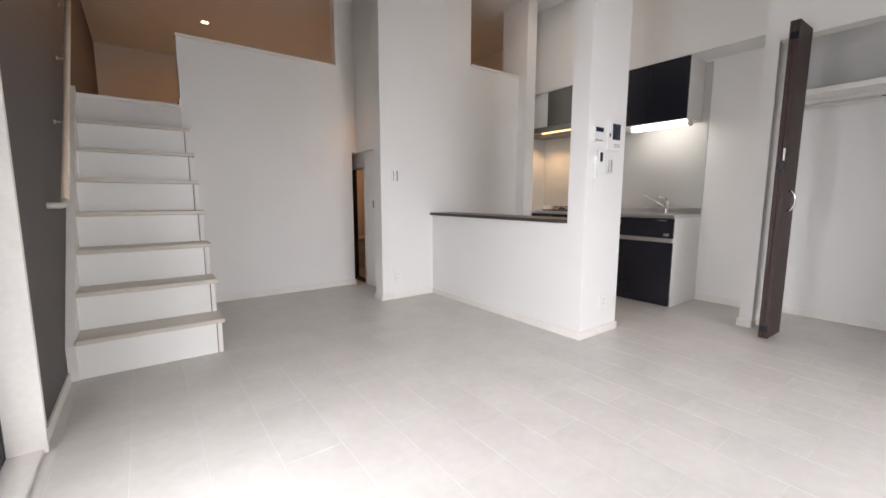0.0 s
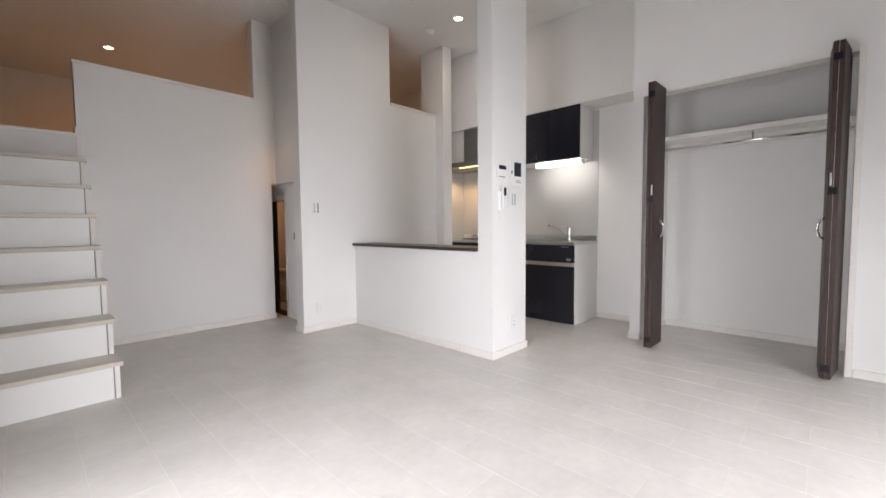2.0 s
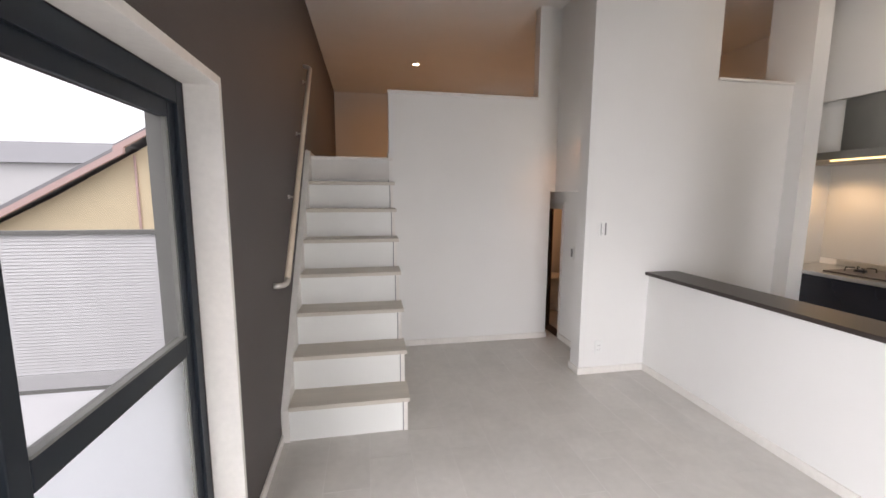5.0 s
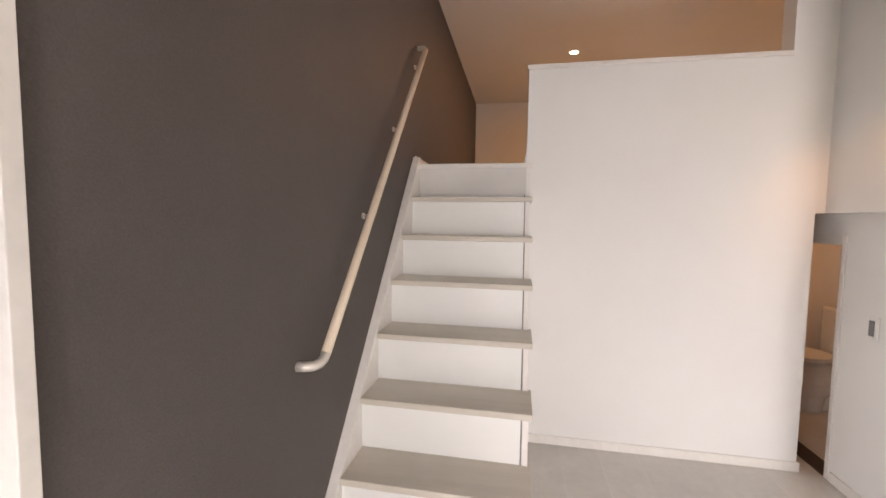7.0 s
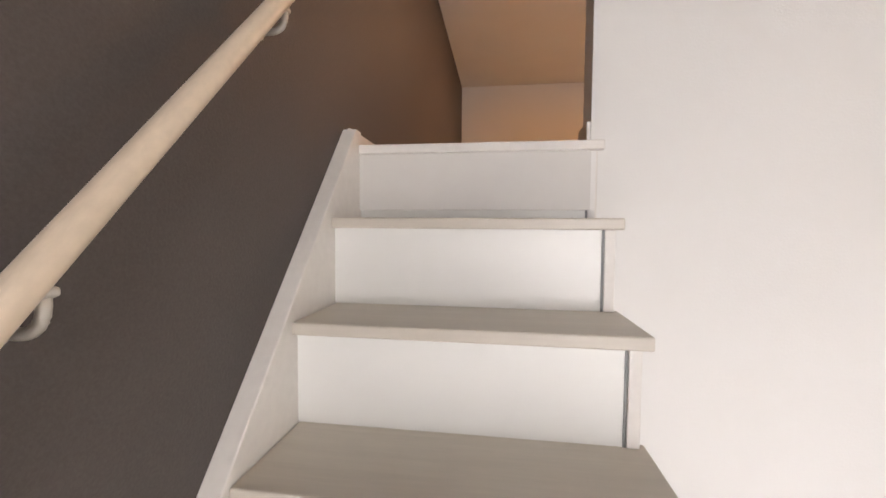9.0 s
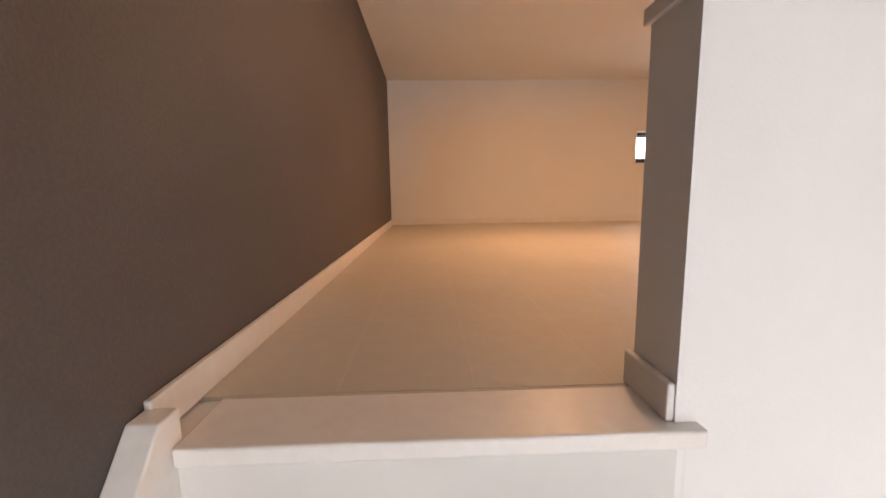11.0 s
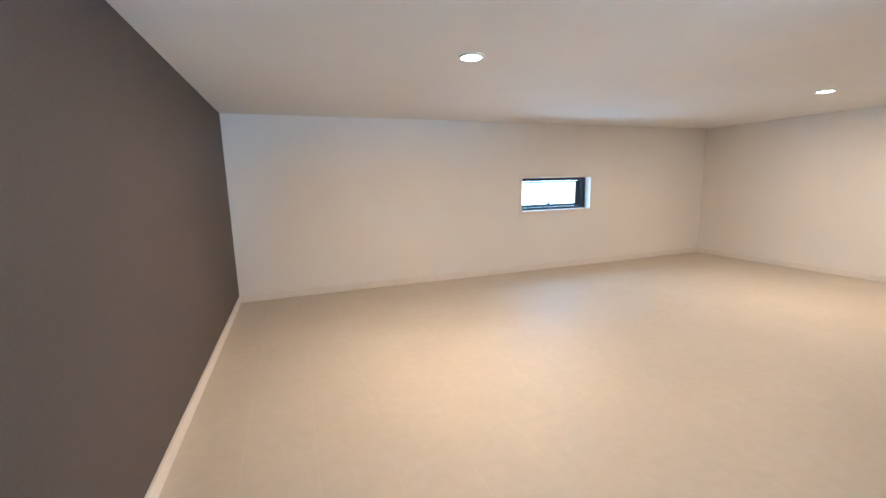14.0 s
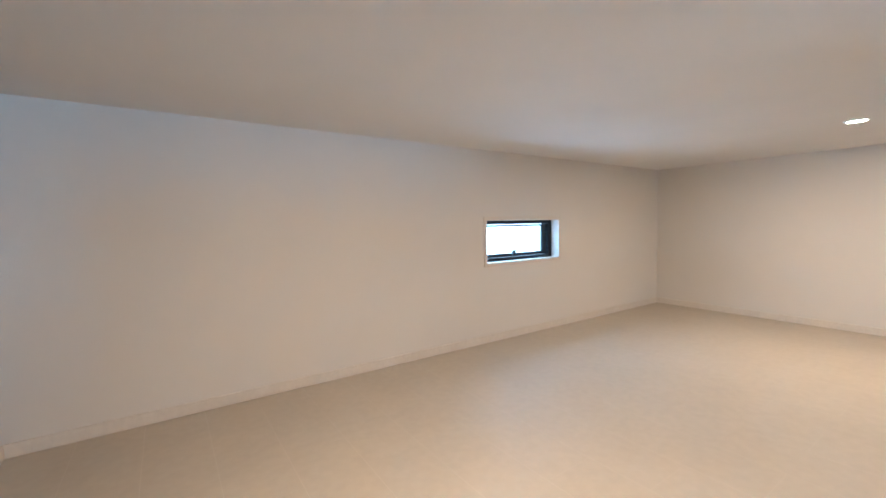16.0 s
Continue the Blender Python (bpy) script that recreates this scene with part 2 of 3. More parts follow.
setting("wall_loft_east", boxes((X_L, 5.2, 4.0, Y_N, 1.6, H)), WHITE, "white papered side wall of the loft", "wall")
setting("ceiling", boxes((-0.2, 5.3, Y_S - 0.15, Y_N + 0.15, H, H + 0.15)), CEIL, "white papered flat ceiling over room and loft", "ceiling")
setting("wall_kitchen_east", boxes((X_E, 5.3, 1.352, 3.90, 0, H)), WHITE, "white papered wall behind the kitchen", "wall")
setting("wall_loft_kitchen", boxes((4.113, 4.265, 3.605, 4.0, 0, H), (4.265, 5.3, 3.90, 4.0, 0, H)), WHITE, "white papered wall beside the high opening", "wall")
setting("bulkhead", boxes((4.505, X_E, 1.352, 3.90, 2.312, H)), WHITE, "white papered bulkhead above the wall cabinets", "wall")
setting("wall_closet_side", boxes((4.19, X_E + 0.11, CL1, 1.352, 0, H)), WHITE, "white papered wing wall between closet and kitchen", "wall")
setting("wall_closet", boxes((4.19, 4.30, CL0, CL1, CLT, H), (4.19, 4.30, Y_S, CL0, 0, H)), WHITE, "white papered wall around the open closet", "wall")
setting("closet_lining", boxes((4.95, 5.3, -0.30, CL1, 0, H), (4.30, 4.95, -0.42, -0.30, 0, H), (4.30, 4.95, -0.30, CL1, 2.5, 2.6)), WHITE, "white papered inside of the closet", "wall")
setting("wall_below_loft", boxes((0.75, 2.205, Y_W, Y_W + 0.12, 0, C - 0.012), (2.205, 2.368, Y_W, Y_W + 0.12, 0, H)), WHITE, "white papered wall below the loft with a post", "wall")
setting("wall_switch", prism([(2.256, 0), (4.112, 0), (4.112, C), (3.367, C), (3.367, H), (2.256, H)], "y", Y_K, Y_K + 0.14), WHITE, "white papered wall at the kitchen's end with a high opening", "wall")
setting("wall_low_door", boxes((X_T, X_T + 0.1, Y_K + 0.14, 4.60, 0, 1.53), (X_T, X_T + 0.1, 4.60, 5.28, 1.40, 1.53), (X_T, X_T + 0.1, 5.28, 6.0, 0, 1.53), (2.43, X_T + 0.1, Y_K + 0.14, Y_W + 0.12, 1.53, H), (2.368, 2.43, Y_W + 0.02, Y_W + 0.12, 1.53, H)), WHITE, "white papered wall with a low doorway below the loft", "wall")
setting("wall_half", boxes((2.858, 2.978, Y_P + 0.14, Y_K, 0, 0.832)), WHITE, "white papered half-height wall below the bar counter", "wall")
setting("pillar", boxes((2.858, 3.32, Y_P, Y_P + 0.14, 0, H)), WHITE, "white papered pillar at the end of the half wall", "pillar")
setting("wall_under_loft", boxes((2.60, 3.9, 6.0, 6.1, 0, 1.64), (3.9, 4.0, 4.0, 6.1, 0, 1.64), (2.6, 4.0, 3.98, 4.1, 0, 1.64), (2.3, 2.5, 6.0, 6.1, 0, 1.64), (2.28, 2.368, Y_W + 0.12, 6.0, 0, 1.63)), WHITE, "white papered walls of the small room below the loft", "wall")
setting("opening_sill", boxes((3.367, 4.112, Y_K - 0.012, Y_K + 0.152, C, C + 0.022), bevel=0.003), WOODW, "white wood sill of the high opening", "trim")
setting("half_wall_cap", boxes((0.742, 2.205, Y_W - 0.012, Y_W + 0.132, C - 0.012, C + 0.014), bevel=0.003), WOODW, "white wood cap on the loft's half wall", "trim")
setting("loft_slab", boxes((0.0, 0.75, Y_W - 0.01, Y_W + 0.12, LOFT - 0.2, LOFT - 0.008), (0.0, 2.30, Y_W + 0.12, Y_N, LOFT - 0.2, LOFT - 0.008), (2.30, X_L, Y_W + 0.12, Y_N, LOFT - 0.2, LOFT - 0.008), (2.6, X_L, 4.0, Y_W + 0.12, LOFT - 0.2, LOFT - 0.008)), GROUT, "floor slab of the loft", "floor")


# baseboards
def board(x0, x1, y0, y1, z=0.0, n=[0]):
    n[0] += 1
    setting("baseboard_%d" % n[0], boxes((x0, x1, y0, y1, z, z + 0.058), bevel=0.003), WOODW, "low white wood baseboard", "baseboard")


B = 0.012
for q in ((X_W, X_W + B, Y_S, WY0 - 0.04), (X_W, X_W + B, WY1 + 0.04, Y_1 + 0.01), (0.785, 2.368 + B, Y_W - B, Y_W), (2.368, 2.368 + B, Y_W, Y_W + 0.12), (2.256 - B, 2.858, Y_K - B, Y_K), (2.256 - B, 2.256, Y_K, Y_K + 0.14 + B),
          (2.858 - B, 2.858, Y_P - B, Y_K - B), (2.858, 3.32 + B, Y_P - B, Y_P), (3.32, 3.32 + B, Y_P, Y_P + 0.14), (X_E - B, X_E, 1.352 + B, 1.93), (4.19, X_E, 1.352, 1.352 + B), (4.19 - B, 4.19, CL1 + 0.002, 1.352 + B), (4.19 - B, 4.19, Y_S, CL0 - 0.035),
          (4.95 - B, 4.95, -0.3, CL1 - B), (4.30, 4.95, CL1 - B, CL1), (4.30, 4.95, -0.30, -0.30 + B), (X_T - B, X_T, Y_K + 0.14, 4.56)):
    board(*q)
for q in ((X_W, X_W + B, Y_W, Y_N), (X_W + B, X_L - B, Y_N - B, Y_N), (X_L - B, X_L, 4.0, Y_N), (0.75 - B, 0.75, Y_W + 0.002, Y_W + 0.12 + B), (0.75, 2.368, Y_W + 0.12, Y_W + 0.12 + B)):
    board(*q, z=LOFT)


# ---------------------------------------------------------------- windows
def sash(parent, y0, y1, x, z0, z1, mid):
    f = part("sash", boxes((x - 0.015, x + 0.015, y0, y0 + 0.05, z0, z1), (x - 0.015, x + 0.015, y1 - 0.05, y1, z0, z1), (x - 0.015, x + 0.015, y0 + 0.05, y1 - 0.05, z1 - 0.06, z1), (x - 0.015, x + 0.015, y0 + 0.05, y1 - 0.05, z0, z0 + 0.08), (x - 0.016, x + 0.016, y0 + 0.05, y1 - 0.05, mid, mid + 0.07), bevel=0.003), ALU, parent, "black aluminium sliding sash")
    part("gasket", boxes((x - 0.012, x + 0.012, y1 - 0.062, y1 - 0.05, z0 + 0.08, mid), (x - 0.012, x + 0.012, y1 - 0.062, y1 - 0.05, mid + 0.07, z1 - 0.06), (x - 0.012, x + 0.018, y0 + 0.05, y1 - 0.05, mid + 0.071, mid + 0.079)), GREYFRAME, f, "pale grey glazing strip")
    a = part("pane", boxes((x - 0.003, x + 0.003, y0 + 0.05, y1 - 0.05, mid + 0.07, z1 - 0.06)), GLASS, f, "clear glass")
    b = part("pane", boxes((x - 0.003, x + 0.003, y0 + 0.05, y1 - 0.05, z0 + 0.08, mid)), FROST, f, "frosted glass")
    a.visible_shadow = b.visible_shadow = False


w1 = thing("window_1", "black aluminium sliding balcony window in a white casing", "window", kind="structure", at=(0, WY1, 0))
part("casing", boxes((-0.085, 0.033, WY1 - 0.002, WY1 + 0.026, 0, WZ + 0.03), (-0.085, 0.033, WY0 - 0.032, WY0 + 0.002, 0, WZ + 0.03), (-0.085, 0.033, WY0 + 0.002, WY1 - 0.002, WZ - 0.003, WZ + 0.03), (-0.085, 0.02, WY0 + 0.002, WY1 - 0.002, 0.0, 0.02), bevel=0.002), WOODW, w1, "white wood window casing")
part("window_frame", boxes((-0.135, -0.087, WY1 - 0.05, WY1 - 0.003, 0, WZ - 0.004), (-0.2, -0.087, WY0 + 0.003, WY0 + 0.05, 0, WZ - 0.004), (-0.2, -0.087, WY0 + 0.05, WY1 - 0.05, WZ - 0.08, WZ - 0.004), (-0.2, -0.087, WY0 + 0.05, WY1 - 0.05, 0.0, 0.05), bevel=0.002), ALU, w1, "black aluminium outer frame")
part("outer_reveal", boxes((-0.2, -0.136, WY1 - 0.03, WY1 - 0.001, 0, WZ - 0.004)), GREYFRAME, w1, "grey outer reveal")
sash(w1, 1.575, WY1 - 0.045, -0.115, 0.05, WZ - 0.075, 0.91)
sash(w1, WY0 + 0.045, 1.60, -0.155, 0.05, WZ - 0.075, 0.91)

w2 = thing("window_2", "small black framed awning window in the loft wall", "window", kind="structure", at=(2.98, Y_N, 2.427))
part("casing", boxes((2.545, 2.572, Y_N - 0.008, Y_N + 0.075, 2.409, 2.783), (3.386, 3.413, Y_N - 0.008, Y_N + 0.075, 2.409, 2.783), (2.572, 3.386, Y_N - 0.008, Y_N + 0.075, 2.756, 2.783), (2.572, 3.386, Y_N - 0.008, Y_N + 0.075, 2.409, 2.436), bevel=0.002), WOODW, w2, "white wood casing")
part("window_frame", boxes((2.572, 2.60, Y_N + 0.076, Y_N + 0.15, 2.436, 2.756), (3.345, 3.386, Y_N + 0.076, Y_N + 0.15, 2.436, 2.756), (2.60, 3.345, Y_N + 0.076, Y_N + 0.15, 2.726, 2.756), (2.60, 3.345, Y_N + 0.076, Y_N + 0.15, 2.436, 2.460)), ALU, w2, "black aluminium outer frame")
sa = part("sash", boxes((2.604, 2.625, Y_N + 0.10, Y_N + 0.125, 2.463, 2.722), (3.29, 3.338, Y_N + 0.10, Y_N + 0.125, 2.463, 2.722), (2.625, 3.29, Y_N + 0.10, Y_N + 0.125, 2.706, 2.722), (2.625, 3.29, Y_N + 0.10, Y_N + 0.125, 2.463, 2.490)), ALU, w2, "black awning sash")
part("pane", boxes((2.625, 3.29, Y_N + 0.110, Y_N + 0.114, 2.49, 2.706)), FROST, sa, "frosted glass").visible_shadow = False
part("handle", boxes((2.93, 2.95, Y_N + 0.07, Y_N + 0.10, 2.475, 2.515), (2.95, 3.09, Y_N + 0.075, Y_N + 0.085, 2.508, 2.518), bevel=0.002), ALU, w2, "black window stay handle")

# unseen window, assumed as the source of light on the south-facing sides
w3 = thing("window_3", "assumed black framed window at the back of the room, never in view", "window", kind="structure", at=(2.0, Y_S, 0.3))
part("window_frame", boxes((1.0, 1.05, Y_S - 0.15, Y_S - 0.07, 0.3, 2.1), (2.95, 3.0, Y_S - 0.15, Y_S - 0.07, 0.3, 2.1), (1.05, 2.95, Y_S - 0.15, Y_S - 0.07, 2.05, 2.1), (1.05, 2.95, Y_S - 0.15, Y_S - 0.07, 0.3, 0.35), (1.97, 2.03, Y_S - 0.15, Y_S - 0.07, 0.35, 2.05)), ALU, w3)
for a, b in ((1.05, 1.97), (2.03, 2.95)):
    part("pane", boxes((a, b, Y_S - 0.112, Y_S - 0.108, 0.35, 2.05)), FROST, w3).visible_shadow = False

# ---------------------------------------------------------------- stairs
st = thing("staircase", "steep white staircase with pale wood treads climbing to the loft", "staircase", at=(0.4, 3.2, 0))
for k in range(1, 9):
    y, z = Y_1 + (k - 1) * RUN, k * RISE
    d = RUN + 0.045 if k < 8 else 0.135
    part("tread", boxes((0.056, 0.786, y, y + d, z - 0.028, z), bevel=0.004), TREAD if k < 8 else WOODW, st)
    part("riser", boxes((0.054, 0.7415, y + 0.028, y + 0.042, z - RISE, z - 0.028)), RISER, st)
    part("side_strip", boxes((0.7455, 0.771, y + 0.022, y + 0.0455, z - RISE, z - 0.028), bevel=0.002), WOODW, st, "narrow white wood edge strip")
    # grey strip draws the line of shadow between riser and edge strip
    part("shadow_strip", boxes((0.7395, 0.7455, y + 0.026, y + 0.05, z - RISE, z - 0.028)), GREYP, st, "thin grey strip that draws the shadow line")
yt = Y_1 + 7 * RUN
part("stringer", prism([(Y_1 + 0.012, 0.0), (Y_1 + 0.012, 0.20), (yt - 0.012, LOFT + 0.045), (yt + 0.03, LOFT + 0.045), (yt + 0.03, LOFT - 0.45), (Y_1 + 0.65, 0.0)], "x", X_W, 0.055, bevel=0.003), WOODW, st, "white wood skirt board on the dark wall")
cols = []
for k in range(1, 9):
    y0 = Y_1 + (k - 1) * RUN + 0.046
    cols.append((0.7465, 0.765, y0, min(y0 + RUN, Y_W - 0.001), 0.0, k * RISE - 0.0285))
part("side_panel", boxes(*cols), WHITE, st, "white stepped side panel")

hr = thing("handrail", "pale beech round handrail fixed to the dark wall above the stairs", "handrail", at=(0.08, 3.2, 1.0))
ra, rb = Vector((0.076, 3.225, 0.998)), Vector((0.070, 4.665, 2.59))
part("rail", tube([ra + (rb - ra) * k / 4 for k in range(5)], 0.0177, 18), RAIL, hr)
part("end_cap", tube([ra + Vector((0, 0.004, 0.005)), ra + Vector((0, -0.014, -0.013)), ra + Vector((-0.004, -0.032, -0.022)), ra + Vector((-0.016, -0.052, -0.026)), ra + Vector((-0.042, -0.066, -0.026)), ra + Vector((-0.083, -0.070, -0.026))], 0.0168, 16), NICKEL, hr, "satin metal end piece bent to the wall")
part("end_cap", tube([rb - Vector((0, 0.004, 0.004)), rb + Vector((-0.012, 0.012, 0.013)), rb + Vector((-0.04, 0.02, 0.021)), rb + Vector((-0.077, 0.02, 0.021))], 0.0168, 16), NICKEL, hr, "satin metal end piece bent to the wall")
for f in (0.335, 0.64, 0.955):
    c = ra + (rb - ra) * f
    arc = [(0.0, -0.016)] + [(-0.026 + 0.026 * math.cos(a), -0.032 - 0.026 * math.sin(a)) for a in [math.pi / 2 * k / 6 for k in range(7)]] + [(X_W + 0.004 - c.x, -0.058)]
    br = part("bracket", tube([c + Vector((dx, 0.008, dz)) for dx, dz in arc], 0.0065, 12), NICKEL, hr, "white metal rail bracket")
    part("base_plate", disc(bmesh.new(), (X_W + 0.004, c.y + 0.008, c.z - 0.058), 0.014, 0.008, "x", 24), NICKEL, br)
    part("saddle", boxes((c.x - 0.009, c.x + 0.009, c.y - 0.004, c.y + 0.018, c.z - 0.023, c.z - 0.012), bevel=0.004), NICKEL, br)

# ---------------------------------------------------------------- bar and kitchen
bc = thing("bar_counter", "dark brown wood bar counter on the white half wall", "counter", at=(2.9, 2.9, 0.83))
part("counter_top", boxes((2.822, 3.12, Y_P + 0.142, Y_K - 0.002, 0.834, 0.861), bevel=0.003), CTOP, bc)

KX, KY0, KY1, KZ = 4.27, 1.932, 3.745, 0.86
ku = thing("kitchen_base_cabinet", "black gloss sink base cabinet with a white side panel", "cabinet", at=(4.55, 2.5, 0))
part("side_panel", prism([(KX + 0.016, 0.10), (KX + 0.016, KZ - 0.03), (X_E - 0.002, KZ - 0.03), (X_E - 0.002, 0.0), (KX + 0.05, 0.0), (KX + 0.05, 0.10)], "y", KY0, KY0 + 0.018), PLASTIC, ku, "white laminate side panel")
part("plinth", boxes((KX + 0.03, KX + 0.05, KY0 + 0.02, KY1 - 0.82, 0.0, 0.10)), BLACK, ku, "black toe kick")
part("body", boxes((KX + 0.02, X_E - 0.004, KY0 + 0.02, KY1 - 0.82, 0.10, KZ - 0.18)), PLASTIC, ku)
for a, b in ((KY0 + 0.002, 2.58), (2.586, KY1 - 0.82)):
    dr = part("drawer_front", boxes((KX, KX + 0.018, a, b, 0.645, KZ - 0.035), bevel=0.002), BLACK, ku, "black gloss drawer front")
    do = part("cabinet_door", boxes((KX, KX + 0.018, a, b, 0.02, 0.605), bevel=0.002), BLACK, ku, "black gloss door")
    part("handle", boxes((KX - 0.006, KX + 0.012, a, b, 0.607, 0.643), bevel=0.004), STEEL, dr, "long satin metal grip rail")
part("label", boxes((KX - 0.0015, KX, KY0 + 0.035, KY0 + 0.085, 0.665, 0.690)), GREYP, ku, "small grey sticker")
part("label", boxes((KX - 0.0015, KX, KY0 + 0.06, KY0 + 0.14, 0.805, 0.813)), GREYP, ku, "thin grey maker's bar")

ks = thing("stove_cabinet", "black gloss cabinet below the gas hob", "cabinet", at=(4.55, 3.44, 0))
part("body", boxes((KX + 0.02, X_E - 0.004, KY1 - 0.816, KY1 - 0.002, 0.10, KZ - 0.04)), PLASTIC, ks)
part("cabinet_door", boxes((KX, KX + 0.018, KY1 - 0.816, KY1 - 0.004, 0.02, KZ - 0.035), bevel=0.002), BLACK, ks)

wt = thing("worktop", "brushed steel kitchen worktop with sink and upstand", "worktop", at=(4.55, 2.9, KZ))
SX0, SX1, SY0, SY1 = 4.36, 4.68, 2.12, 2.72
part("surface", boxes((KX - 0.012, SX0, KY0 - 0.004, KY1 - 0.002, KZ - 0.028, KZ), (SX1, X_E - 0.003, KY0 - 0.004, KY1 - 0.002, KZ - 0.028, KZ), (SX0, SX1, KY0 - 0.004, SY0, KZ - 0.028, KZ), (SX0, SX1, SY1, KY1 - 0.002, KZ - 0.028, KZ), (4.402, X_E - 0.003, KY1 - 0.002, 3.893, KZ - 0.028, KZ)), STEEL, wt)
part("upstand", boxes((X_E - 0.022, X_E - 0.004, KY0 - 0.004, KY1 - 0.002, KZ + 0.001, KZ + 0.055), bevel=0.003), STEEL, wt)
part("sink_bowl", boxes((SX0 + 0.001, SX1 - 0.001, SY0 + 0.001, SY1 - 0.001, KZ - 0.17, KZ - 0.165), (SX0 + 0.001, SX0 + 0.006, SY0 + 0.001, SY1 - 0.001, KZ - 0.165, KZ - 0.002), (SX1 - 0.006, SX1 - 0.001, SY0 + 0.001, SY1 - 0.001, KZ - 0.165, KZ - 0.002), (SX0 + 0.006, SX1 - 0.006, SY0 + 0.001, SY0 + 0.006, KZ - 0.165, KZ - 0.002), (SX0 + 0.006, SX1 - 0.006, SY1 - 0.006, SY1 - 0.001, KZ - 0.165, KZ - 0.002)), STEEL, wt, "recessed steel sink bowl")

tp = thing("kitchen_tap", "chrome single-lever tap behind the sink", "tap", at=(4.74, 2.22, KZ))
bm = disc(bmesh.new(), (4.74, 2.22, KZ + 0.07), 0.022, 0.14)
disc(bm, (4.74, 2.22, KZ + 0.006), 0.032, 0.012)
part("body", bm, CHROME, tp)
part("spout", tube([(4.73, 2.22, KZ + 0.05), (4.70, 2.24, KZ + 0.085), (4.60, 2.29, KZ + 0.14), (4.52, 2.33, KZ + 0.178), (4.50, 2.34, KZ + 0.18), (4.49, 2.345, KZ + 0.16)], 0.0115), CHROME, tp)
part("lever", tube([(4.74, 2.22, KZ + 0.145), (4.70, 2.23, KZ + 0.158), (4.63, 2.25, KZ + 0.165)], 0.007), CHROME, tp)

hb = thing("gas_hob", "black gas hob with wire pan supports on the worktop", "hob", at=(4.53, 3.42, KZ))
part("plate", boxes((4.35, 4.80, 2.97, 3.51, KZ + 0.001, KZ + 0.014), bevel=0.004), CTOP, hb, "dark brown glass plate")
for hy in (3.10, 3.38):
    bn = part("burner", disc(bmesh.new(), (4.56, hy, KZ + 0.022), 0.045, 0.018, r2=0.035), BLACK, hb)
    for k in range(4):
        a = math.pi / 4 + k * math.pi / 2
        p = Vector((4.56, hy, 0))
        d = Vector((math.cos(a), math.sin(a), 0))
        part("pan_support", tube([p + d * 0.095 + Vector((0, 0, KZ + 0.014)), p + d * 0.09 + Vector((0, 0, KZ + 0.045)), p + d * 0.035 + Vector((0, 0, KZ + 0.047))], 0.005, 8), BLACK, hb)

bp = thing("splash_panel", "pale grey glossy kitchen splash panel on the wall", "wall panel", at=(X_E, 2.8, KZ))
part("panel", boxes((X_E - 0.005, X_E - 0.001, KY0 - 0.004, 3.893, KZ + 0.056, 2.30)), BACKP, bp)
part("side_panel", boxes((4.267, X_E - 0.006, 3.894, 3.898, KZ + 0.002, 1.79)), BACKP, bp)

CX, CY0, CY1, CZ0, CZ1 = 4.505, 1.995, 2.72, 1.752, 2.308
uc = thing("wall_cabinet", "black gloss wall cabinet with white sides above the sink", "cabinet", at=(4.67, 2.35, CZ0))
part("body", boxes((CX + 0.02, X_E - 0.008, CY0, CY1, CZ0 - 0.004, CZ1), bevel=0.001), PLASTIC, uc, "white laminate box")
part("cabinet_door", boxes((CX, CX + 0.018, CY0 + 0.001, (CY0 + CY1) / 2 - 0.001, CZ0, CZ1), bevel=0.002), BLACK, uc, "black gloss door")
part("cabinet_door", boxes((CX, CX + 0.018, (CY0 + CY1) / 2 + 0.001, CY1, CZ0, CZ1), bevel=0.002), BLACK, uc, "black gloss door")
uc2 = thing("wall_cabinet", "black gloss wall cabinet with white sides beside the range hood", "cabinet", at=(4.67, 2.95, CZ0))
part("body", boxes((CX + 0.02, X_E - 0.008, CY1 + 0.003, 3.135, CZ0 - 0.004, CZ1), bevel=0.001), PLASTIC, uc2)
part("cabinet_door", boxes((CX, CX + 0.018, CY1 + 0.003, 3.135, CZ0, CZ1), bevel=0.002), BLACK, uc2)

sl = thing("under_cabinet_light", "lit white tube lamp below the wall cabinet", "lamp", at=(4.60, 2.28, 1.72))
part("diffuser", boxes((4.585, 4.655, 2.02, 2.56, 1.70, 1.744), bevel=0.012), LIT, sl, "glowing white diffuser")
part("end_piece", boxes((4.58, 4.66, 2.0, 2.02, 1.698, 1.747), bevel=0.003), PLASTIC, sl)
part("end_piece", boxes((4.58, 4.66, 2.56, 2.58, 1.698, 1.747), bevel=0.003), PLASTIC, sl)

rh = thing("range_hood", "grey steel range hood with a slim skirt above the hob", "range hood", at=(4.55, 3.5, 1.78))
part("canopy", prism([(4.39, 1.80), (4.39, 1.866), (X_E - 0.01, 1.866), (X_E - 0.01, 1.80)], "y", 3.14, 3.892, bevel=0.004), HOODM, rh)
part("chimney", boxes((4.53, X_E - 0.01, 3.14, 3.625, 1.867, 2.308), bevel=0.003), HOODM, rh, "grey steel upper box")
part("filler_panel", boxes((4.55, X_E - 0.01, 3.627, 3.892, 1.867, 2.308), bevel=0.002), PLASTIC, rh, "white filler panel")
part("grease_tray", prism([(4.42, 1.799), (4.47, 1.768), (4.74, 1.768), (4.80, 1.799)], "y", 3.18, 3.84, bevel=0.003), GREYP, rh, "dark grey baffle plate")
part("hood_lamp", boxes((4.405, 4.425, 3.17, 3.60, 1.786, 1.799)), LITY, rh, "lit yellowish lamp strip")


